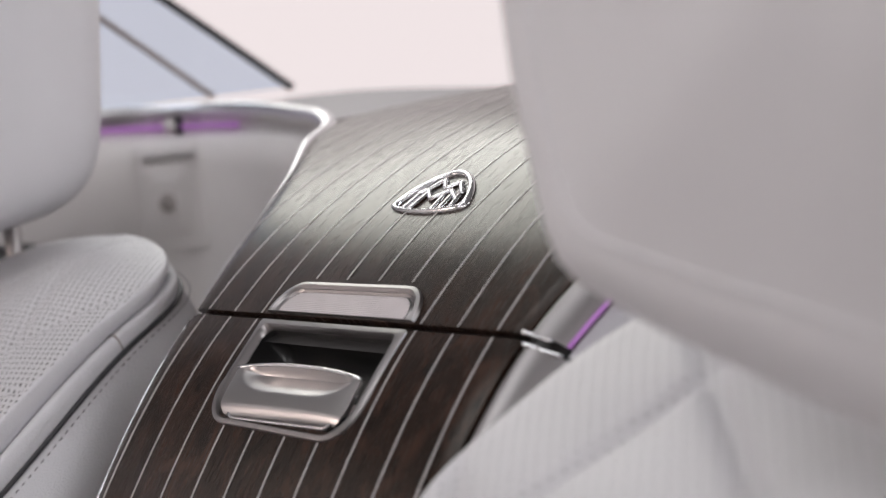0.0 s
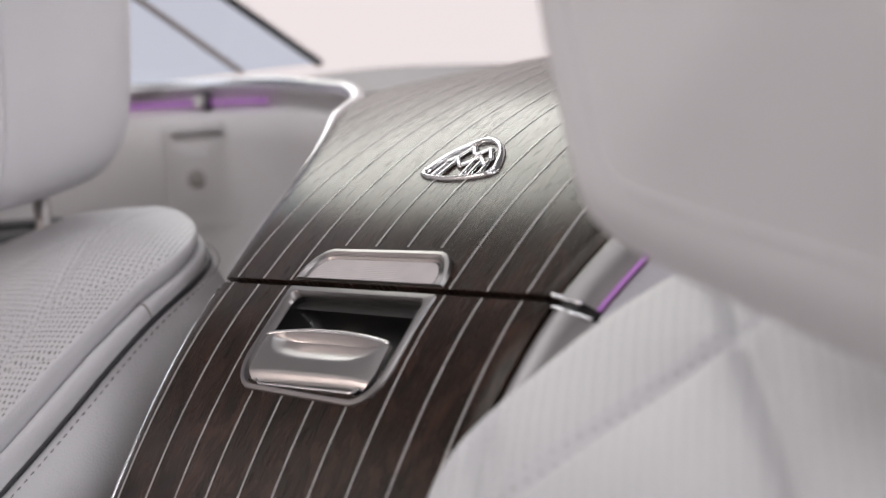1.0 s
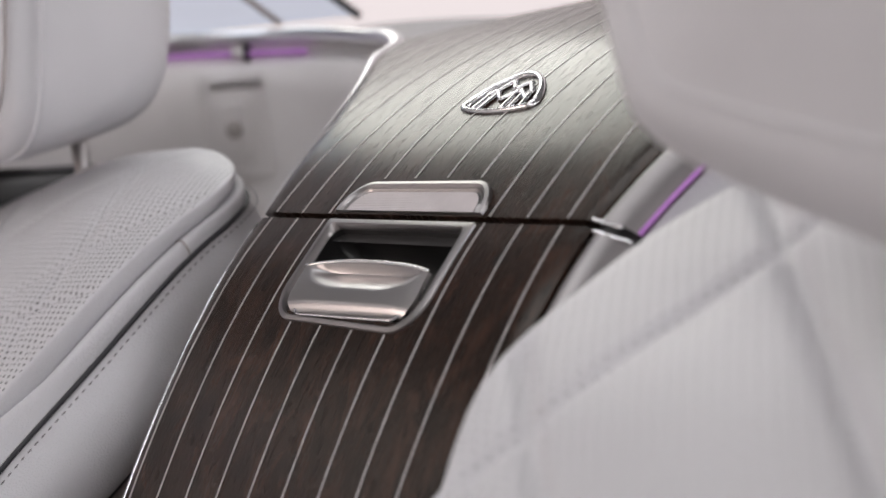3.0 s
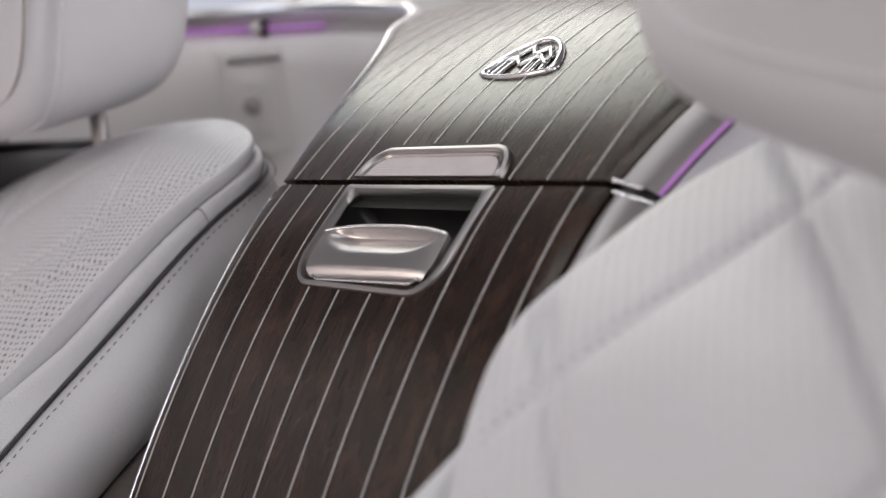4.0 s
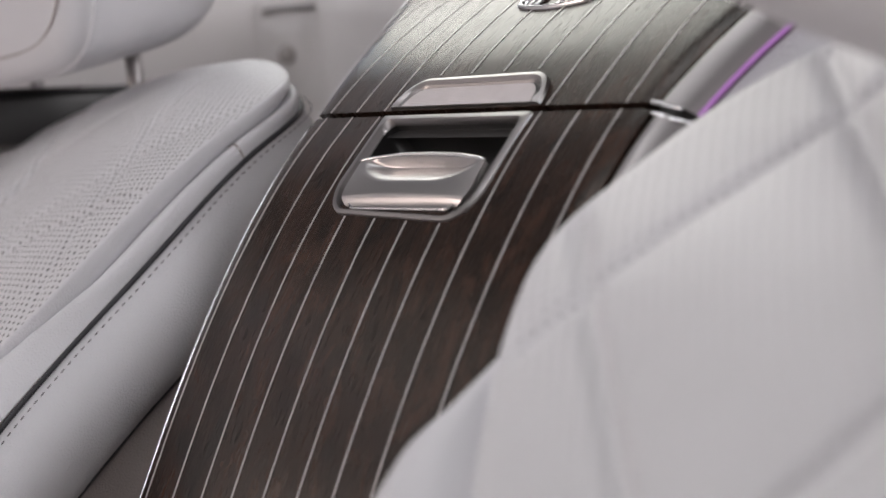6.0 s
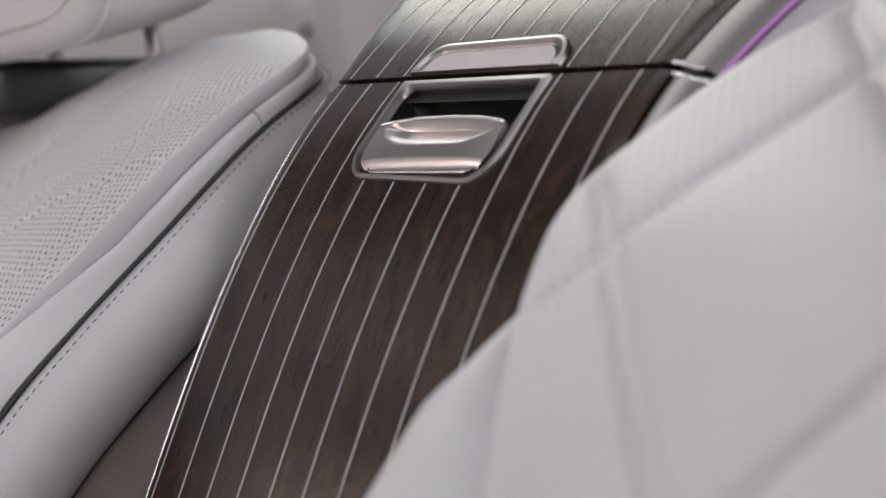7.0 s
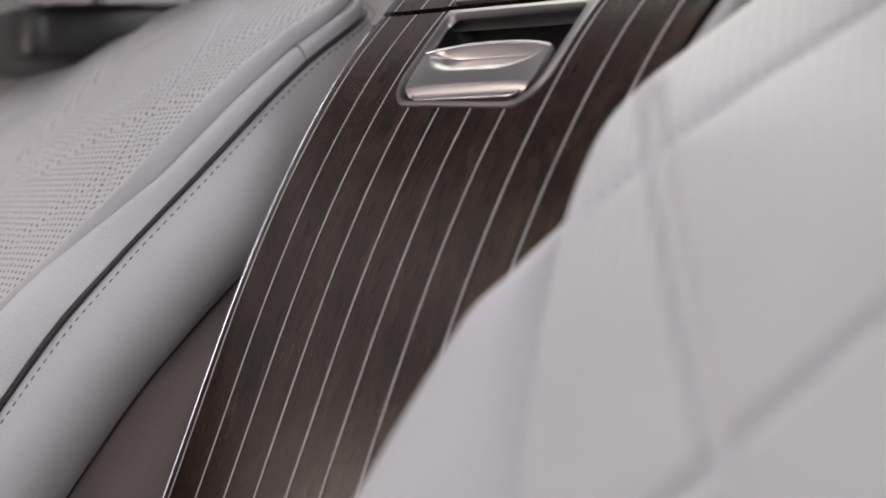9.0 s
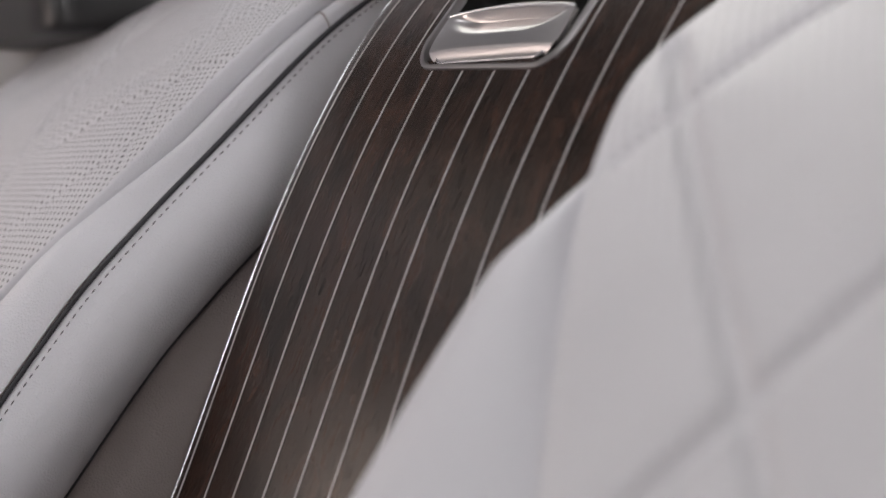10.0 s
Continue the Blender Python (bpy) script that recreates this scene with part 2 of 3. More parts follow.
_hw = spline([-0.5, -0.1, -0.04, 0.0, 0.02, 0.038, 0.072, 0.12, 0.178, 0.25, 0.30, 0.40], [0.143, 0.143, 0.146, 0.15, 0.154, 0.159, 0.171, 0.2014, 0.2625, 0.332, 0.336, 0.336])


def half(v):
    return 0.143 if v < -0.1 else _hw(v)[0]


def on_panel(x, v, n=0.0):
    s = v - SKEW * (x + 0.148)
    edge = smooth((abs(x) - half(v) + 0.007) / 0.007)
    return PANEL.at(x, s, n - 0.0016 * edge)


def panel_sheet(v0, v1, rows, cols, hole=None):
    bm = bmesh.new()
    vs = list(np.linspace(v0, v1, rows))
    fs = list(np.linspace(-1, 1, cols))
    if hole:
        vs = sorted(set(vs + [hole[2], hole[3]]))
    grid, uvs, xs = [], [], []
    for v in vs:
        h = half(v)
        line = [f * h for f in fs]
        if hole:
            line = sorted(line + [hole[0], hole[1]])
        xs.append(line)
        grid.append([on_panel(x, v) for x in line])
        uvs.append([(x, v) for x in line])

    def skip(i, j):
        return bool(hole) and hole[2] <= (vs[i] + vs[i + 1]) / 2 <= hole[3] and hole[0] <= (xs[i][j] + xs[i][j + 1]) / 2 <= hole[1]
    sheet(bm, grid, uvs, skip=skip)
    return bm


console = thing("center_console", "dark striped wood centre console between two pale leather seats", "console")
HOLE = (-0.0635, 0.0610, -0.0575, -0.0045)
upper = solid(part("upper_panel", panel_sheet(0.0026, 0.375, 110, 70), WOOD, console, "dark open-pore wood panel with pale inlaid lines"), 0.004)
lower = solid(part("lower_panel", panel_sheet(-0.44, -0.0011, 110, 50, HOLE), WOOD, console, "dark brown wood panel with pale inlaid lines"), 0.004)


def stripe_bar(k, v0, v1, parent):
    x0 = (k - MID) * STRIPE
    vs = np.linspace(v0, v1, max(4, int((v1 - v0) / 0.006)))
    vs = [v for v in vs if abs(x0) * (1 + 0.9 * max(0, v - 0.08) ** 1.5) < half(v) - 0.003]
    if len(vs) < 3:
        return
    rows = []
    for v in vs:
        x = x0 * (1 + 0.9 * max(0, v - 0.08) ** 1.5)
        w = 0.00066
        rows.append([on_panel(x - w, v, -0.001), on_panel(x - w, v, 0.0003), on_panel(x + w, v, 0.0003), on_panel(x + w, v, -0.001)])
    bm = bmesh.new()
    sheet(bm, rows, closed=True)
    part("inlay_line", bm, INLAY, parent, angle=40)


for k in range(-6, 18):
    stripe_bar(k, 0.027 if 4 <= k <= 7 else 0.0028, 0.372, upper)
for k in range(1, 11):
    stripe_bar(k, -0.435, -0.0635 if 4 <= k <= 7 else -0.0013, lower)

# black joint under the two panels
bm = bmesh.new()
sheet(bm, [[on_panel(f * 0.149, v, n) for f in np.linspace(-1, 1, 40)] for v, n in ((-0.012, -0.0045), (-0.004, -0.006), (0.006, -0.006), (0.014, -0.0045))])
part("joint", bm, BLACK, console, "black shadow joint")


def ring(loops, heights):
    bm = bmesh.new()
    sheet(bm, [[on_panel(x, v, n) for x, v in loop] for loop, n in zip(loops, heights)], closed=True)
    return bm


def inset(box, d, r):
    x0, x1, v0, v1 = box
    return rrect(x0 + d[0], x1 - d[0], v0 + d[1], v1 - d[2], r)


latch = thing("latch", "satin metal pull latch with dark finger recess", "latch")
BOX = (-0.0695, 0.0668, -0.0632, -0.0012)
loops = [inset(BOX, (0, 0, 0), (0.019, 0.024, 0.002, 0.002)), inset(BOX, (0.0006, 0.0006, 0.0003), (0.0185, 0.0235, 0.002, 0.002)),
         inset(BOX, (0.003, 0.002, 0.003), (0.017, 0.022, 0.003, 0.003)), inset(BOX, (0.0056, 0.0028, 0.0032), (0.0145, 0.0195, 0.004, 0.006)),
         inset(BOX, (0.0062, 0.0032, 0.0036), (0.014, 0.019, 0.004, 0.006)), inset(BOX, (0.0074, 0.0038, 0.0042), (0.013, 0.018, 0.005, 0.007)),
         inset(BOX, (0.0078, 0.0041, 0.0046), (0.012, 0.017, 0.005, 0.007))]
part("bezel", ring(loops, (-0.001, 0.0009, 0.0015, 0.0015, 0.0008, -0.0012, -0.0024)), BEZEL, latch, "satin metal surround", angle=28)
loops = [inset(BOX, (0.0077, 0.0040, 0.0045), (0.012, 0.017, 0.005, 0.007)), inset(BOX, (0.0084, 0.0045, 0.0054), (0.012, 0.016, 0.005, 0.007)),
         inset(BOX, (0.016, 0.010, 0.016), (0.010, 0.014, 0.005, 0.006)), inset(BOX, (0.05, 0.028, 0.028), (0.001, 0.001, 0.001, 0.001))]
part("recess", ring(loops, (-0.0019, -0.018, -0.026, -0.028)), BLACK, latch, "glossy black finger recess")


def make_flap():
    """A shell-shaped pull: rounded lower corners, an arched upper lip and a scoop under it."""
    rows, inner = [], []
    for i in range(29):
        t = i / 28
        row = []
        for j in range(49):
            f = -1 + 2 * j / 48
            lo = -0.0576 + 0.0018 * f
            hi = -0.0283 - 0.0038 * abs(f) ** 2.4 + 0.001 * f
            corner = 0.0 if t > 0.5 else 1 - math.sqrt(max(0, 1 - (1 - t / 0.5) ** 2.4))
            hw = 0.0572 - 0.013 * corner - 0.0010 * t
            v = lo + (hi - lo) * t
            across = 1 - abs(f) ** 6
            wide = max(0, 1 - (abs(f) / 0.90) ** 4)
            start = 0.86 - 0.40 * wide
            n = 0.0004 + 0.0030 * smooth(t / 0.22) * (0.7 + 0.3 * across) - 0.0090 * wide * max(0.0, (t - start) / (1.0 - start)) ** 1.08 + 0.0080 * wide * smooth((t - 0.90) / 0.10)
            n -= 0.0025 * smooth((0.06 - t) / 0.06)
            row.append(on_panel(0.0002 + f * hw, v, n))
        rows.append(row)
    bm = bmesh.new()
    sheet(bm, rows)
    return bm


flap = solid(part("pull_flap", make_flap(), SATIN, latch, "curved satin metal pull flap"), 0.0022)
edge = [on_panel(0.0002 + f * 0.0572, -0.0580 + 0.0018 * f + 0.021 * max(0, abs(f) - 0.72) ** 2 / 0.0784, 0.0006) for f in np.linspace(-0.97, 0.98, 40)]
part("lower_lip", sweep(edge, oval(0.0008, 0.0008, 8), (0, 0, 1)), CHROME, flap, "bright lower edge")
lip = [on_panel(0.0002 + f * 0.0562, -0.0281 - 0.0038 * abs(f) ** 2.4 + 0.001 * f, 0.0026 + 0.0002 * abs(f) ** 6) for f in np.linspace(-1, 1, 44)]
part("upper_lip", sweep(lip, oval(0.0009, 0.0009, 8), (0, 0, 1)), CHROME, flap, "bright upper edge")

speaker = thing("ribbed_plate", "pale ribbed plate in a satin metal frame above the latch", "trim plate")
BOX2 = (-0.0680, 0.0665, 0.0032, 0.0238)
loops = [inset(BOX2, (0, 0, 0), (0.0004, 0.0004, 0.0200, 0.0200)), inset(BOX2, (0.0006, 0, 0.0006), (0.0004, 0.0004, 0.0195, 0.0195)),
         inset(BOX2, (0.0030, 0, 0.0025), (0.0004, 0.0004, 0.0175, 0.018)), inset(BOX2, (0.0052, 0, 0.0042), (0.0004, 0.0004, 0.0155, 0.016)),
         inset(BOX2, (0.0068, 0, 0.0052), (0.0004, 0.0004, 0.012, 0.015)), inset(BOX2, (0.0084, 0, 0.0064), (0.0004, 0.0004, 0.011, 0.0135))]
part("frame", ring(loops, (-0.001, 0.0020, 0.0024, 0.0010, 0.0016, 0.0002)), BEZEL, speaker, "satin metal frame", angle=28)
loops = [inset(BOX2, (0.0081, 0, 0.0061), (0.0004, 0.0004, 0.0115, 0.014)), inset(BOX2, (0.0092, 0, 0.0072), (0.0004, 0.0004, 0.0105, 0.013))]
part("shadow_gap", ring(loops, (0.0002, 0.0006)), BLACK, speaker, "black gap")
rows = []
for i in range(73):
    v = 0.0033 + i / 72 * 0.0138
    r = 0.0125
    back = max(0.0, v - (0.0171 - r))
    pull = r - math.sqrt(max(0, r * r - back * back))
    x0, x1 = -0.0590 + pull * 1.25, 0.0577 - pull
    n = 0.0008 + 0.0003 * math.sin(2 * math.pi * i / 6)
    rows.append([on_panel(x0 + (x1 - x0) * j / 40, v, n) for j in range(41)])
bm = bmesh.new()
sheet(bm, rows)
part("ribbed_insert", bm, GRILLE, speaker, "pale plastic with fine level ribs")


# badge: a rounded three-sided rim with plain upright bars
def badge_loop(scale, drop=0.0):
    pts = []
    c = Vector((-0.001, 0.0885))
    corner = [Vector((-0.0352, 0.0812)), Vector((0.0345, 0.0800)), Vector((-0.006, 0.1125))]
    bulge = (0.0048, 0.0075, 0.0068)
    for i in range(3):
        a, b = corner[i], corner[(i + 1) % 3]
        d = b - a
        out = Vector((d.y, -d.x)).normalized()
        for q in range(16):
            f = (q + 0.5) / 16
            p = a + d * f + out * bulge[i] * (4 * f * (1 - f)) ** 0.8
            pts.append(c + (p - c) * scale)
    return [(p.x, p.y) for p in pts]


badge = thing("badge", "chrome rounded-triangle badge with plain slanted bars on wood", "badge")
part("rim", ring([badge_loop(1.0), badge_loop(0.985), badge_loop(0.93), badge_loop(0.87), badge_loop(0.85), badge_loop(0.85)],
                 (-0.0005, 0.0016, 0.0022, 0.0019, 0.0012, -0.0005)), CHROME, badge, "polished rim")


def bar_on_panel(a, b, w, n0=0.0, n1=0.0018, steps=6):
    a, b = Vector(a), Vector(b)
    d = (b - a).normalized()
    side = Vector((-d.y, d.x)) * w / 2
    rows = []
    for i in range(steps + 1):
        p = a + (b - a) * i / steps
        rows.append([on_panel(p.x - side.x, p.y - side.y, n0), on_panel(p.x - side.x * 0.6, p.y - side.y * 0.6, n1),
                     on_panel(p.x + side.x * 0.6, p.y + side.y * 0.6, n1), on_panel(p.x + side.x, p.y + side.y, n0)])
    bm = bmesh.new()
    vs = sheet(bm, rows, closed=True)
    bm.faces.new(vs[0])
    bm.faces.new(vs[-1])
    return bm


for a, b in (((-0.0215, 0.0785), (-0.0185, 0.0915)), ((-0.0150, 0.0775), (-0.0118, 0.0935)), ((0.0068, 0.0765), (0.0058, 0.0905)), ((0.0135, 0.0765), (0.0125, 0.0905)),
             ((0.0225, 0.0775), (0.0195, 0.0900)),
             ((-0.0205, 0.0915), (-0.0155, 0.0958)), ((-0.0155, 0.0958), (-0.0035, 0.0868)), ((-0.0035, 0.0868), (0.0075, 0.0938)), ((0.0075, 0.0938), (0.0215, 0.0850)),
             ((-0.0145, 0.0960), (-0.0090, 0.1040)), ((-0.0090, 0.1040), (0.0005, 0.0955)), ((0.0005, 0.0955), (0.0085, 0.1010)), ((0.0085, 0.1010), (0.0205, 0.0905))):
    part("bar", bar_on_panel(a, b, 0.0036), CHROME, badge)

# bright edge trim of the console
pts = [on_panel(-half(v) - 0.0030, v, -0.002) for v in np.linspace(-0.44, -0.004, 60)]
part("edge_strip", sweep(pts, oval(0.0009, 0.0020, 8), (0, 0, 1)), CHROME, console, "thin metal edge")
pts = [on_panel(-half(v) - 0.0008, v, -0.0045) for v in np.linspace(-0.44, -0.004, 60)]
part("edge_gap", sweep(pts, oval(0.0022, 0.0022, 8), (0, 0, 1)), BLACK, console, "black gap along the edge")


# right-hand shoulder of the console: silver band, light line and pale skirt
def band(v0, v1, offs, count=60, side=1):
    bm = bmesh.new()
    sheet(bm, [[on_panel(side * half(v), v) + Vector((side * a * (1 + 2.2 * max(0, v)), 0, 0)) + (PANEL.at(0, v - SKEW * (side * half(v) + 0.148), n) - PANEL.at(0, v - SKEW * (side * half(v) + 0.148)))
                for a, n in offs] for v in np.linspace(v0, v1, count)])
    return bm


shoulder = [(0.0005, -0.001), (0.0025, 0.0002), (0.007, -0.0006), (0.012, -0.0032), (0.016, -0.0065), (0.017, -0.0090)]
low = [(0.0006, -0.0022), (0.0022, -0.0014), (0.008, -0.0026), (0.014, -0.007), (0.018, -0.014), (0.019, -0.03), (0.015, -0.09)]
part("shoulder_trim", band(0.0026, 0.24, shoulder), SHOULDER, console, "satin grey shoulder trim")
part("lower_shoulder", band(-0.44, -0.0014, low), SHOULDER, console, "satin grey lower shoulder")
pts = [on_panel(half(v), v, -0.0092) + Vector((0.0178 * (1 + 2.2 * v), 0, 0)) for v in np.linspace(0.003, 0.24, 60)]
part("light_line", sweep(pts, oval(0.0009, 0.0011, 8), (0, 0, 1)), GLOW, console, "violet glowing light line")
part("skirt", band(0.0, 0.24, [(0.0182, -0.0115), (0.024, -0.017), (0.04, -0.024), (0.06, -0.030), (0.09, -0.12)]), WHITE, console, "pale leather skirt")
part("shoulder_joint", band(-0.0035, 0.0038, [(a - 0.001, n - 0.0022) for a, n in shoulder] + [(0.017, -0.03)], 12), BLACK, console, "black shadow joint")
for q in ((0.0031, 0.0002), (-0.0018, -0.0010)):
    pts = [on_panel(0.1495 + d, q[0], q[1] - 0.0035 * smooth(d / 0.012) - 0.18 * d * smooth((d - 0.004) / 0.02) * (q[0] < 0)) for d in np.linspace(-0.002, 0.014 if q[0] > 0 else 0.02, 14)]
    part("trim_end", sweep(pts, oval(0.0009, 0.0011, 8), (0, 0, 1)), CHROME, console, "bright polished trim end")

for side in (-1, 1):
    part("body_side", band(-0.44, 0.22, [(0.001, -0.005), (-0.004, -0.02), (-0.008, -0.15), (-0.008, -0.5)], 50, side), TAUPE, console, "taupe console side")

# ---- wrap-round trim, side wall, rear deck ----
BELT = [(-0.375, 0.243, 0.9205), (-0.43, 0.268, 0.927), (-0.5, 0.288, 0.936), (-0.58, 0.298, 0.946), (-0.635, 0.29, 0.9505), (-0.665, 0.262, 0.9525), (-0.685, 0.19, 0.953), (-0.70, 0.05, 0.953), (-0.71, -0.5, 0.953), (-0.71, -1.5, 0.953)]
trim_path = path([tuple(on_panel(-half(v) - 0.003, v, 0.0)) for v in (0.0045, 0.05, 0.10, 0.15, 0.20, 0.235)] + BELT, 160)
trim = part("trim_belt", sweep(trim_path, oval(0.0065, 0.0055, 14, 0.8), (0, 0, 1), scale=lambda f: 0.03 + 0.47 * smooth((f - 0.03) / 0.07) + 0.5 * smooth((f - 0.10) / 0.05)), SILVER)
tagged(trim, "satin silver trim wrapping from the console to the side", "trim", kind="structure")

belt_path = path([tuple(on_panel(-half(0.20) - 0.01, 0.20, -0.01)), tuple(on_panel(-half(0.235) - 0.012, 0.235, -0.004))] + BELT, 110)


def curtain(offsets):
    """A wall under the belt: (outward, down) offsets."""
    bm = bmesh.new()
    rows = []
    for i, p in enumerate(belt_path):
        t = belt_path[min(i + 1, 109)] - belt_path[max(i - 1, 0)]
        out = Vector((t.y, -t.x, 0)).normalized()
        out = -out if out.dot(p - Vector((-0.45, 0.0, p.z))) < 0 else out
        rows.append([p + out * a + Vector((0, 0, -d)) for a, d in offsets])
    sheet(bm, rows)
    return bm


wall_left = part("wall_left", curtain([(0.004, 0.004), (0.012, 0.008), (0.012, 0.017), (0.004, 0.021), (0.0, 0.026), (0.004, 0.05), (0.02, 0.12), (0.035, 0.25), (0.03, 0.45), (0.03, 0.75)]), BEIGE)
tagged(wall_left, "beige leather side wall below the silver belt trim", "wall", kind="structure")
glow_pts = [p + Vector((-0.006, 0.002, -0.0135)) for p in belt_path if p.x < -0.575]
light_line = part("ambient_light", sweep(glow_pts, oval(0.003, 0.0022, 8), (0, 0, 1)), GLOW)
tagged(light_line, "violet glowing light strip under the belt trim", "light strip")

clip = thing("belt_clip", "small beige clip on the violet light strip", "clip")
bm = bmesh.new()
bmesh.ops.create_cube(bm, size=1, matrix=pose(-0.660, 0.281, 0.940, 0, 0, 15) @ Matrix.Diagonal((0.011, 0.024, 0.012, 1)))
bmesh.ops.bevel(bm, geom=bm.edges[:] , offset=0.003, segments=3, affect="EDGES")
part("body", bm, BEIGE, clip)
bm = bmesh.new()
bmesh.ops.create_cube(bm, size=1, matrix=pose(-0.653, 0.281, 0.938, 0, 0, 15) @ Matrix.Diagonal((0.004, 0.006, 0.014, 1)))
part("slot", bm, PIPING, clip)

DECK_X = [0, 0.32, 0.36, 0.43, 0.50, 0.58, 0.635, 0.665, 0.685, 0.72]
DECK_Y = [0.345, 0.345, 0.242, 0.272, 0.292, 0.302, 0.294, 0.266, 0.194, 0.19]
bm = bmesh.new()
rows = []
for x in np.linspace(-0.72, 0.72, 90):
    front, back = float(np.interp(abs(x), DECK_X, DECK_Y)), 0.64 - 0.6 * x * x
    row = []
    for f in np.linspace(0, 1, 14):
        y = front + (back - front) * f
        row.append((x, y, 0.923 + 0.105 * (y - 0.34) + 0.030 * smooth((abs(x) - 0.40) / 0.25) + 0.004 * math.exp(-(f / 0.06) ** 2)))
    rows.append(row)
sheet(bm, rows)
deck = part("rear_deck", bm, DECK)
tagged(deck, "pale leather rear deck under the rear window", "rear deck", kind="structure")

EDGE_L = [(-0.625, 0.380, 0.966), (-0.60, 0.248, 1.039), (-0.57, 0.08, 1.125), (-0.52, -0.15, 1.22)]
for side in (-1, 1):
    inner = path([(-side * a, b, c) for a, b, c in EDGE_L], 24)
    outer = path([(side * 0.715, 0.19, 0.955), (side * 0.70, 0.08, 1.03), (side * 0.68, -0.06, 1.12), (side * 0.63, -0.26, 1.22)], 24)
    bm = bmesh.new()
    sheet(bm, [[a + (b - a) * f + Vector((-side * 0.012 * math.sin(math.pi * f), 0, 0)) for f in np.linspace(0, 1, 10)] for a, b in zip(inner, outer)])
    # Pillar trim made as tinted clear sheet: the backdrop behind makes it look lit.
    pillar = part("pillar_rear_side", bm, TINT)
    pillar.visible_shadow = False
    tagged(pillar, "pale blue see-through sheet standing in for the lit pillar beside the rear window", "window", kind="structure")
    part("window_seal", sweep(inner, oval(0.0035, 0.004, 8), (0, 0, 1)), PIPING, pillar, "dark window seal")
    part("seam", sweep([a + (b - a) * 0.36 + Vector((-side * 0.013, 0, 0)) for a, b in zip(inner, outer)], oval(0.0028, 0.0028, 8), (0, 0, 1)), TAUPE, pillar, "grey seam line")

# ---- seats ----
SEAT = Profile([(-0.42, 0.375), (-0.36, 0.45), (-0.30, 0.526), (-0.25, 0.585), (-0.20, 0.643), (-0.145, 0.700), (-0.09, 0.750), (-0.035, 0.788), (0.01, 0.812), (0.045, 0.826), (0.09, 0.838)], 1)
S_LOW, U_OUT = -0.05, 0.70
TOPS = {0.5: 0.583, 0.72: 0.562}
# a stitched seam and a soft fold on the plainer seat, in (u, s)
SEAM = [(0.196, 0.4300), (0.212, 0.4262), (0.250, 0.4175), (0.290, 0.4025), (0.320, 0.3870), (0.36, 0.360)]
FOLD = [(0.57, 0.60), (0.500, 0.535), (0.462, 0.487), (0.440, 0.446), (0.42, 0.38)]
# quilting lines: a node of the lattice and its two steps, in (u, s)
NODE, STEP_P, STEP_Q = np.array((0.2372, 0.3635)), np.array((0.0525, 0.0942)), np.array((0.1175, -0.1105))
_inv = np.linalg.inv(np.array([STEP_P, STEP_Q]).T)
_gap = abs(np.linalg.det(np.array([STEP_P, STEP_Q])))


def inner_edge(s, flare):
    """Where the face ends towards the console."""
    d = 0.345 - s
    a = 0.2010 + flare * 0.5 * (d + math.sqrt(d * d + 0.0009))
    if flare > 0.6:
        a -= 0.010 * math.exp(-((s - 0.392) / 0.035) ** 2)
    else:
        a += 0.013 * smooth((s - 0.38) / 0.15)
    turn = 0.505 if flare < 0.6 else 0.415
    if s > turn:
        q = min(1.0, (s - turn) / (TOPS[flare] - turn))
        bend = 2.0
        a += 0.15 * (1 - max(0.0, 1 - q ** bend) ** (1 / bend))
    return min(a, 0.37)


def puff(u, s):
    a, b = _inv @ (np.array((u, s)) - NODE)
    da = abs(a - round(a)) * _gap / np.linalg.norm(STEP_Q)
    db = abs(b - round(b)) * _gap / np.linalg.norm(STEP_P)
    groove = math.exp(-(da / 0.0048) ** 2) + math.exp(-(db / 0.0048) ** 2)
    pad = (1 - math.exp(-(min(da, db) / 0.02) ** 2)) * 0.003
    return pad - 0.008 * min(1.15, groove)


def off_line(line, u, s):
    """How far (u, s) lies from a chain of points."""
    best = 1.0
    for (a, b), (c, d) in zip(line, line[1:]):
        f = min(1.0, max(0.0, ((u - a) * (c - a) + (s - b) * (d - b)) / ((c - a) ** 2 + (d - b) ** 2)))
        best = min(best, math.hypot(u - a - f * (c - a), s - b - f * (d - b)))
    return best


def face_n(u, s, flare, quilt):
    crown = 0.016 * smooth((u - 0.22) / 0.14) * smooth((s - 0.43) / 0.10)
    if flare < 0.6:
        crown = 0.012 * smooth((u - 0.22) / 0.14) * smooth((s - 0.43) / 0.10) - 0.013 * smooth((u - 0.45) / 0.13) * smooth((s - 0.36) / 0.12)
        crown -= 0.0022 * smooth((u - inner_edge(s, flare)) / 0.014) * math.exp(-(off_line(SEAM, u, s) / 0.0035) ** 2) + 0.003 * math.exp(-(off_line(FOLD, u, s) / 0.005) ** 2)
    fade = smooth((u - inner_edge(s, flare)) / 0.012)
    return crown + (0.004 if flare < 0.6 else -0.004 * smooth((s - 0.36) / 0.08)) + puff(u, s) * fade * quilt


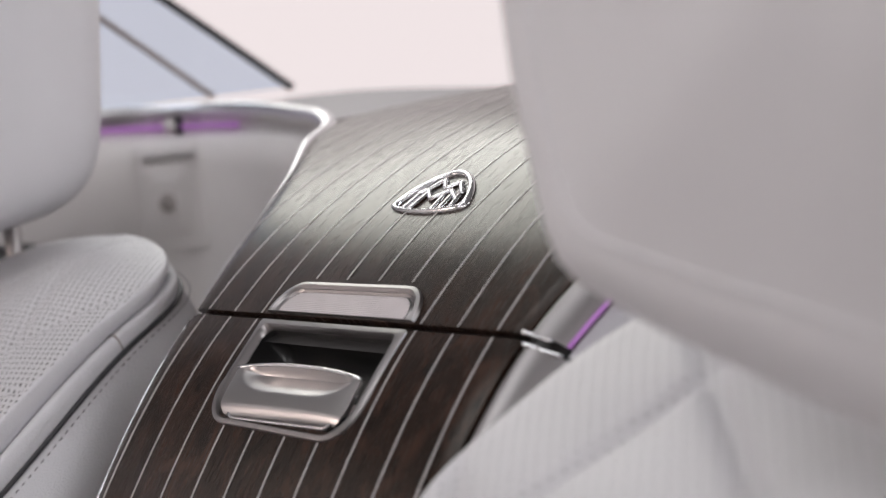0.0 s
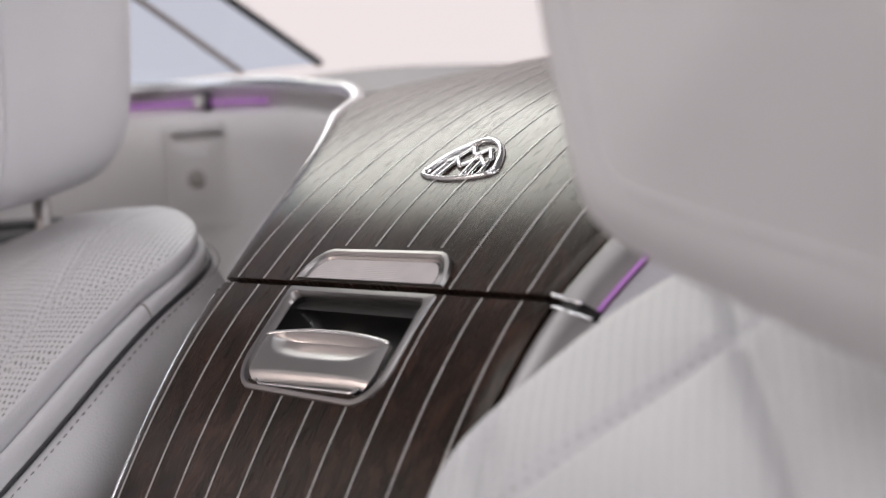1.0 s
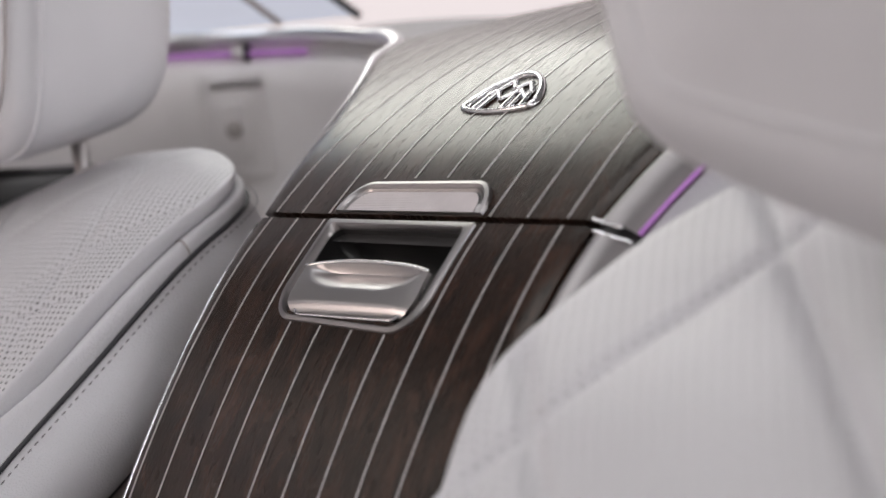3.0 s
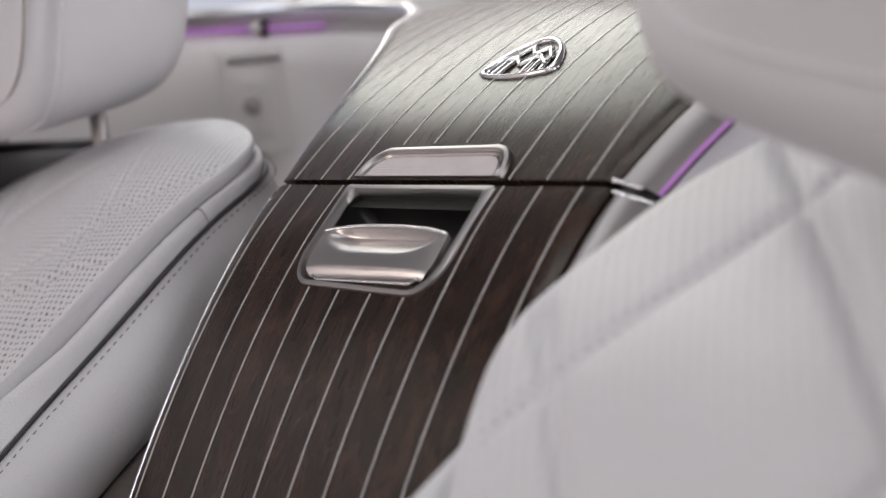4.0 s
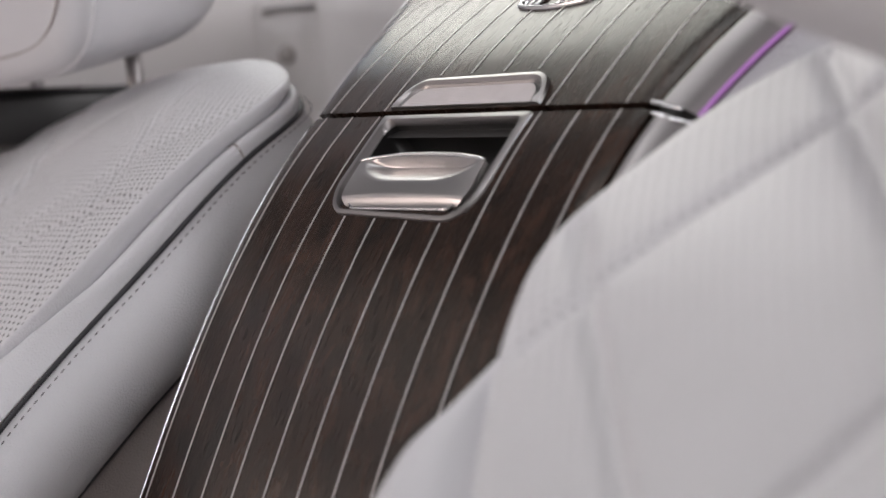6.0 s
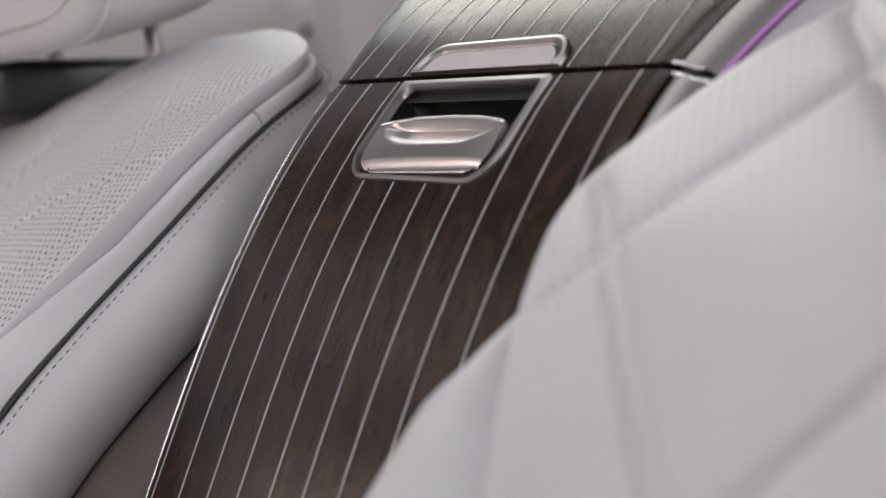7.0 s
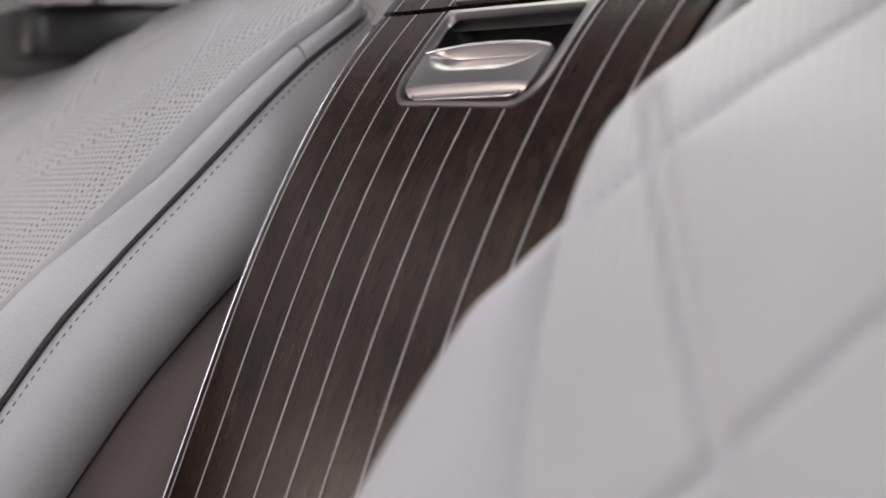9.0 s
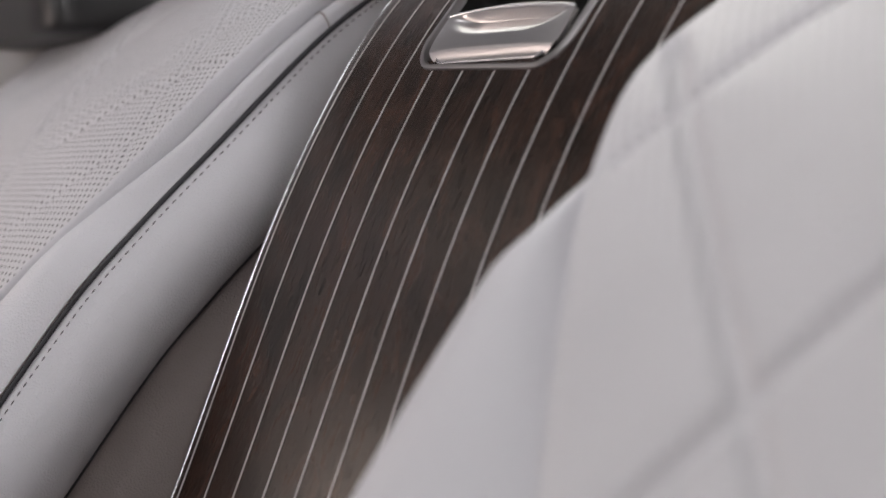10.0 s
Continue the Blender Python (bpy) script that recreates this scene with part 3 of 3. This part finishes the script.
def section(w, roll, s):
    """From the face's edge outward: gusset, bolster, piping and side, as (outward, height), for a bolster w wide."""
    k = 0.45 * smooth((0.39 - s) / 0.07) + 0.55 * smooth((w - 0.010) / 0.040)
    c = w + 0.0010

    def mixed(a, b):
        return (a[0] * (1 - k) + b[0] * k, a[1] * (1 - k) + b[1] * k)
    gusset = [mixed(*p) for p in (((0, 0), (0, 0)), ((0.0009, -0.0003), (0.0010, -0.0004)), ((0.0015, -0.0014), (0.0018, -0.0022)), ((0.0019, -0.0060), (0.0022, -0.0075)),
                                  ((0.0012, -0.0105), (0.0014, -0.0120)), ((-0.0012, -0.0140), (-0.0010, -0.0152)))]
    bolster = [mixed(*p) for p in (((-0.0012, -0.0141), (-0.0010, -0.0153)), ((0.0030, -0.0126), (0.0050 + 0.04 * w, -0.0085)), ((0.0060, -0.0128), (0.36 * w, 0.0010)), ((0.0084, -0.0152), (0.64 * w, 0.0048)),
                                   ((0.0097, -0.0195), (0.90 * w + 0.001, 0.0006)), ((c, -0.0245), (c + 0.0015, -0.016)))]
    top = mixed((0, -0.0245), (0, -0.018))[1]
    side = [(c, top)] + [(c + roll * o, top + n) for o, n in ((0.0035, -0.0035), (0.010, -0.0085), (0.0168, -0.016), (0.0212, -0.025), (0.0222, -0.034), (0.0200, -0.043), (0.0140, -0.051), (0.004, -0.057))]
    return gusset, bolster, side


def stitch_row(points, parent, label, count=1200, mat=None, r=0.00045):
    """Short threads along a line."""
    bm = bmesh.new()
    fine = path([tuple(p) for p in points], count)
    run = 0
    while run < len(fine) - 6:
        j = run
        while j < len(fine) - 1 and (fine[j] - fine[run]).length < 0.0028:
            j += 1
        a, b = fine[run], fine[j]
        d = (b - a)
        m = Matrix.Translation((a + b) / 2) @ d.to_track_quat("X", "Z").to_matrix().to_4x4() @ Matrix.Diagonal((d.length * 0.5, r, r, 1))
        bmesh.ops.create_icosphere(bm, subdivisions=1, radius=1, matrix=m)
        while j < len(fine) - 1 and (fine[j] - b).length < 0.0016:
            j += 1
        run = j
    tagged(part("stitching", bm, mat or STITCH, parent, label), kind="stuff")


def build_seat(side, label, mat_face, flare, width, roll, quilt):
    seat = thing("rear_seat", label, "seat", group="rear seats")

    def place(u, s, n):
        return SEAT.at(side * u, s, n)
    # face
    top = TOPS[flare]
    ss = np.linspace(S_LOW, top, 290)
    rows, uvs = [], []
    for s in ss:
        a = inner_edge(s, flare)
        us = a + (U_OUT - a) * np.linspace(0, 1, 240)
        rows.append([place(u, s, face_n(u, s, flare, quilt)) for u in us])
        uvs.append([(u, s) for u in us])
    bm = bmesh.new()
    sheet(bm, rows, uvs)
    face = part("face", bm, mat_face, seat, "perforated white leather with quilted diamond seams")
    # the rim runs up the inner edge, round the shoulder and along the top
    rim = [(inner_edge(s, flare), s) for s in np.linspace(S_LOW, top - 0.0005, 150)] + [(u, top) for u in np.linspace(inner_edge(top, flare) + 0.004, U_OUT, 40)]
    strips = ([], [], [])
    stitch, pipe = [], []
    for i, (u, s) in enumerate(rim):
        u0, s0 = rim[max(0, i - 1)]
        u1, s1 = rim[min(len(rim) - 1, i + 1)]
        du, ds = u1 - u0, s1 - s0
        k = math.hypot(du, ds)
        ou, os_ = (-ds / k, du / k)
        up = smooth((0.36 - s) / 0.05)
        ou, os_ = ou * (1 - up) - up, os_ * (1 - up)
        w = max(width, u - 0.195) if s < 0.4 else width
        lift = face_n(u, s, flare, quilt)
        tuck = roll * (1 - 0.75 * smooth((s - 0.37) / 0.10)) if side < 0 else roll
        pull = 0.008 * smooth((s - 0.36) / 0.18) if flare < 0.6 else 0.0
        squat = 1 - 0.22 * smooth((s - 0.40) / 0.14) if flare < 0.6 else 1.0

        def rim_at(o, n):
            o -= pull * smooth(-n / 0.0245)
            return place(u + ou * o, s + os_ * o, n * squat + lift)
        for strip, pts in zip(strips, section(w, tuck, s)):
            strip.append([rim_at(o, n) for o, n in pts])
        c, n = section(w, roll, s)[2][0]
        pipe.append(rim_at(c + 0.0012, n - 0.0006))
        stitch.append(rim_at(c + 0.0065, n - 0.0040))
    for name, strip, mat, text in (("gusset", strips[0], WHITE, "narrow pale leather gusset"), ("bolster", strips[1], WHITE, "smooth white leather bolster"), ("side_panel", strips[2], WHITE, "smooth white leather side")):
        bm = bmesh.new()
        sheet(bm, strip)
        part(name, bm, mat, seat, text, angle=60)
    part("piping", sweep(pipe, oval(0.0016, 0.0016, 8), (0, 0, 1)), PIPING, seat, "charcoal piping")
    row = min(range(150), key=lambda i: abs(rim[i][1] - 0.483))
    part("cross_seam", sweep([p + Vector((0, -0.0001, 0.0001)) for p in path([tuple(p) for p in strips[1][row]], 20)], oval(0.0006, 0.0005, 6), (0, -0.7, 0.7)), TAUPE, seat, "fine seam across the bolster")
    # Charcoal strip paints the shade in the crease below the side panel.
    part("crease_shade_strip", sweep([row[-1] for row in strips[2][:150]], oval(0.0012, 0.0012, 6), (0, 0, 1)), PIPING, seat, "dark strip standing for the shade in the crease under the side")
    # stitches beside the piping, and along the seam of the plainer seat
    stitch_row(stitch[::3], seat, "grey thread stitches")
    if flare < 0.6:
        for off in (-0.0042, 0.0042):
            line = [(u + 0.2 * off, v + off) for u, v in SEAM[1:5]]
            stitch_row([place(u, v, face_n(u, v, flare, quilt) + 0.0003) for u, v in line], face, "pale thread stitches", 400, THREAD, 0.0003)
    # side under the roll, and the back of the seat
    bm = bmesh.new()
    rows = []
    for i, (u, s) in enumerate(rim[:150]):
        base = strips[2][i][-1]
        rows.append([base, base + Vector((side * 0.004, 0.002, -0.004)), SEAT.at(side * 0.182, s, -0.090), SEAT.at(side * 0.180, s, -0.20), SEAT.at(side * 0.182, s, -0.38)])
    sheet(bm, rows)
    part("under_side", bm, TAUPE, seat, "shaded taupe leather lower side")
    bm = bmesh.new()
    rows = []
    for i in range(len(rim)):
        if rim[i][1] < 0.45:
            continue
        b = strips[2][i][-1]
        rows.append([b, b + Vector((0, 0.02, -0.05)), b + Vector((0, 0.03, -0.3))])
    sheet(bm, rows)
    part("back_shell", bm, BEIGE, seat, "pale seat back")
    return seat


left_seat = build_seat(-1, "white perforated leather rear seat with charcoal piping beside console", PERF, 0.5, 0.0085, 0.9, 0.15)
right_seat = build_seat(1, "white quilted perforated leather rear seat with smooth bolster", PERF_FINE, 0.72, 0.0085, 0.9, 0.46)


def cushion_mesh(cx, cy, cz, hx, hy, hz, power=0.45, lean=0.0, taper=0.0, rise=0.0, n=40, m=56):
    """A padded block with soft corners."""
    bm = bmesh.new()
    rows = []

    def pw(v, p):
        return math.copysign(abs(v) ** p, v)
    for i in range(n + 1):
        a = -math.pi / 2 + math.pi * i / n
        row = []
        for j in range(m):
            b = 2 * math.pi * j / m
            x = pw(math.cos(a), power) * pw(math.cos(b), power)
            y = pw(math.cos(a), power) * pw(math.sin(b), power)
            z = pw(math.sin(a), power)
            x *= 1 - taper * (1 - z) / 2
            row.append((cx + hx * x, cy + hy * y * (1 + 0.05 * x * x) + lean * hz * z, cz + hz * z + rise * y * (1 - z) / 2))
        rows.append(row)
    sheet(bm, rows, closed=True)
    return bm


def welt(cx, cy, cz, hx, hz, at_y, r, lean, count=120, power=0.45):
    pts = []
    for i in range(count + 1):
        a = 2 * math.pi * i / count
        c, s = math.cos(a), math.sin(a)
        x, z = math.copysign(abs(c) ** power, c), math.copysign(abs(s) ** power, s)
        pts.append(Vector((cx + hx * x, cy + at_y + lean * hz * z, cz + hz * z)))
    return sweep(pts, oval(r, r, 6), (0, 1, 0), cap=False)


head_left = thing("headrest", "white leather headrest with welted edge on a metal post", "headrest", group="headrests")
part("cushion", cushion_mesh(-0.517, 0.020, 0.985, 0.150, 0.066, 0.130, 0.36, 0.06, 0.05, 0.016), WHITE, head_left, "padded white leather cushion")
part("welt", welt(-0.517, 0.020, 0.981, 0.1490, 0.1335, -0.042, 0.0016, 0.06, power=0.36), WHITE, head_left, "raised seam")
part("seam", welt(-0.517, 0.020, 0.981, 0.1335, 0.1175, -0.0605, 0.0008, 0.06, power=0.40), TAUPE, head_left, "stitched seam round the front")
for x in (-0.478, -0.665):
    bm = sweep([Vector((x, 0.046, 0.79)), Vector((x, 0.044, 0.84)), Vector((x, 0.040, 0.90))], oval(0.006, 0.006, 14), (0, 1, 0))
    part("post", bm, SHOULDER, head_left, "dark satin metal post")
# Black block stands in for the deep shade between seat top and headrest.
bm = cushion_mesh(-0.680, 0.040, 0.826, 0.105, 0.090, 0.024, 0.3)
part("cover", bm, BLACK, head_left, "black block standing for the shaded void under the headrest")

head_right = thing("headrest", "large grey-white leather pillow headrest leaning on the seat", "headrest", group="headrests")
OUTLINE = [(0.284, 0.905), (0.287, 0.872), (0.292, 0.848), (0.296, 0.830), (0.302, 0.817), (0.316, 0.808), (0.345, 0.796), (0.42, 0.770), (0.50, 0.745), (0.57, 0.730),
           (0.615, 0.745), (0.640, 0.80), (0.648, 0.90), (0.640, 1.0), (0.60, 1.065), (0.50, 1.085), (0.38, 1.08), (0.310, 1.05), (0.288, 0.99)]


def rounded(line, count):
    """A closed smooth line through the knots."""
    n = len(line)
    pts = path([(a, 0, b) for a, b in (line * 3)], 3 * count + 1)
    start = min(range(count // 2, 3 * count // 2), key=lambda i: (pts[i] - Vector((line[0][0], 0, line[0][1]))).length)
    return [(p.x, p.z) for p in pts[start:start + count]]


def padded(line, cy, hy, r):
    """A stuffed block behind an outline: domed front and back, soft rim r deep."""
    cx, cz = sum(p[0] for p in line) / len(line), sum(p[1] for p in line) / len(line)
    rows = []
    for k in range(-24, 25):
        f = k / 24
        if abs(f) < 0.6:
            a = math.pi / 2 * f / 0.6
            shrink, y = r * (1 - math.cos(a)), hy * 0.62 * math.sin(a)
            keep = 0.0
        else:
            keep = (abs(f) - 0.6) / 0.4
            shrink, y = r, math.copysign(hy * (0.62 + 0.38 * math.sin(math.pi / 2 * keep)), f)
        row = []
        for x, z in line:
            d = math.hypot(x - cx, z - cz)
            q = (1 - shrink / d) * (1 - 0.985 * keep)
            row.append((cx + (x - cx) * q, cy + y + 0.0015 * math.sin(31 * x + 3) * math.sin(43 * z) * keep, cz + (z - cz) * q))
        rows.append(row)
    bm = bmesh.new()
    vs = sheet(bm, rows, closed=True)
    bm.faces.new(vs[0])
    bm.faces.new(vs[-1])
    return bm


soft_line = rounded(OUTLINE, 120)
part("pillow", padded(soft_line, -0.100, 0.060, 0.036), PILLOW, head_right, "soft padded leather pillow")
mid = Vector((sum(p[0] for p in soft_line) / len(soft_line), 0, sum(p[1] for p in soft_line) / len(soft_line)))
seam_line = []
for x, z in soft_line:
    out = Vector((x, 0, z)) - mid
    seam_line.append(mid + out * (1 - 0.036 / out.length) + Vector((0, -0.1374, 0)))
part("seam", sweep(seam_line + seam_line[:1], oval(0.0009, 0.0012, 6), (0, 1, 0), cap=False), PILLOW, head_right, "raised seam round the pillow")

# switches on the side wall
panel = thing("seat_control", "beige switch plate with a round knob on the side wall", "switch plate")


def on_wall(a, z, h):
    """A place on the side wall: a along it, h proud of it."""
    out = float(np.interp(0.953 - z, [0.026, 0.05, 0.12], [0.0, 0.004, 0.02]))
    return Vector((-0.6725 + 0.555 * a + 0.832 * (h - out), 0.240 + 0.832 * a - 0.555 * (h - out), z))


def plate(a0, a1, z0, z1, h0, h1, mat, name, label=""):
    bm = bmesh.new()
    loops = [(rrect(a0, a1, z0, z1, (0.005,) * 4), h0), (rrect(a0, a1, z0, z1, (0.005,) * 4), h1), (rrect(a0 + 0.001, a1 - 0.001, z0 + 0.001, z1 - 0.001, (0.0045,) * 4), h1 + 0.001), (rrect(a0 + 0.002, a1 - 0.002, z0 + 0.002, z1 - 0.002, (0.004,) * 4), h1 + 0.001), (rrect(a0 + 0.003, a1 - 0.003, z0 + 0.003, z1 - 0.003, (0.0035,) * 4), h1 + 0.001)]
    vs = sheet(bm, [[on_wall(p, z, h) for p, z in loop] for loop, h in loops], closed=True)
    bm.faces.new(vs[-1])
    part(name, bm, mat, panel, label)


plate(0.006, 0.062, 0.832, 0.922, -0.004, 0.0008, BEIGE, "plate")
plate(0.010, 0.058, 0.908, 0.916, 0.0, 0.0024, BEIGE, "slot", "beige slot cover")
plate(0.012, 0.048, 0.846, 0.902, 0.0, 0.0026, BEIGE, "switch")
plate(0.018, 0.042, 0.852, 0.896, 0.002, 0.0042, BEIGE, "rocker", "beige rocker")
bm = bmesh.new()
bmesh.ops.create_uvsphere(bm, u_segments=20, v_segments=12, radius=0.0085, matrix=Matrix.Translation(on_wall(0.030, 0.874, 0.005)) @ Matrix.Diagonal((0.6, 1, 1, 1)))
part("knob", bm, TRIM_BEIGE, panel, "round darker knob")

# ---- the rest of the cabin, closing it round the camera ----
def block(name, x0, x1, y0, y1, z0, z1, mat, label, category):
    bm = bmesh.new()
    bmesh.ops.create_cube(bm, size=1, matrix=pose((x0 + x1) / 2, (y0 + y1) / 2, (z0 + z1) / 2) @ Matrix.Diagonal((x1 - x0, y1 - y0, z1 - z0, 1)))
    bmesh.ops.bevel(bm, geom=bm.edges[:], offset=0.01, segments=2, affect="EDGES")
    return tagged(part(name, bm, mat), label, category, kind="structure")


block("floor", -0.8, 1.1, -2.0, 0.7, -0.05, 0.0, TAUPE, "taupe carpeted cabin floor", "floor")
block("wall_right", 1.02, 1.08, -2.0, 0.7, 0.0, 1.02, BEIGE, "beige lower side wall opposite", "wall")
block("wall_front", -0.8, 1.1, -2.06, -2.0, 0.0, 0.95, BEIGE, "beige front wall of the cabin", "wall")
block("ceiling_front", -0.66, 1.05, -2.0, -1.45, 1.28, 1.32, HEADLINER, "pale cloth headliner at the front", "ceiling")
block("ceiling_left", -0.66, -0.42, -1.45, -0.15, 1.28, 1.32, HEADLINER, "pale cloth headliner along the side", "ceiling")
block("ceiling_right", 0.62, 1.05, -1.45, -0.15, 1.28, 1.32, HEADLINER, "pale cloth headliner along the other side", "ceiling")
block("ceiling_rear", -0.60, 0.60, -0.30, -0.15, 1.26, 1.30, HEADLINER, "pale cloth headliner above the rear window", "ceiling")

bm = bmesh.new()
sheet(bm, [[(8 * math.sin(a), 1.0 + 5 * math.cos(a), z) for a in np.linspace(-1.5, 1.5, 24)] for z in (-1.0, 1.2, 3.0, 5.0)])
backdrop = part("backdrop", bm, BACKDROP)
tagged(backdrop, "pale pink self-glowing studio backdrop behind the car", "backdrop", kind="structure")
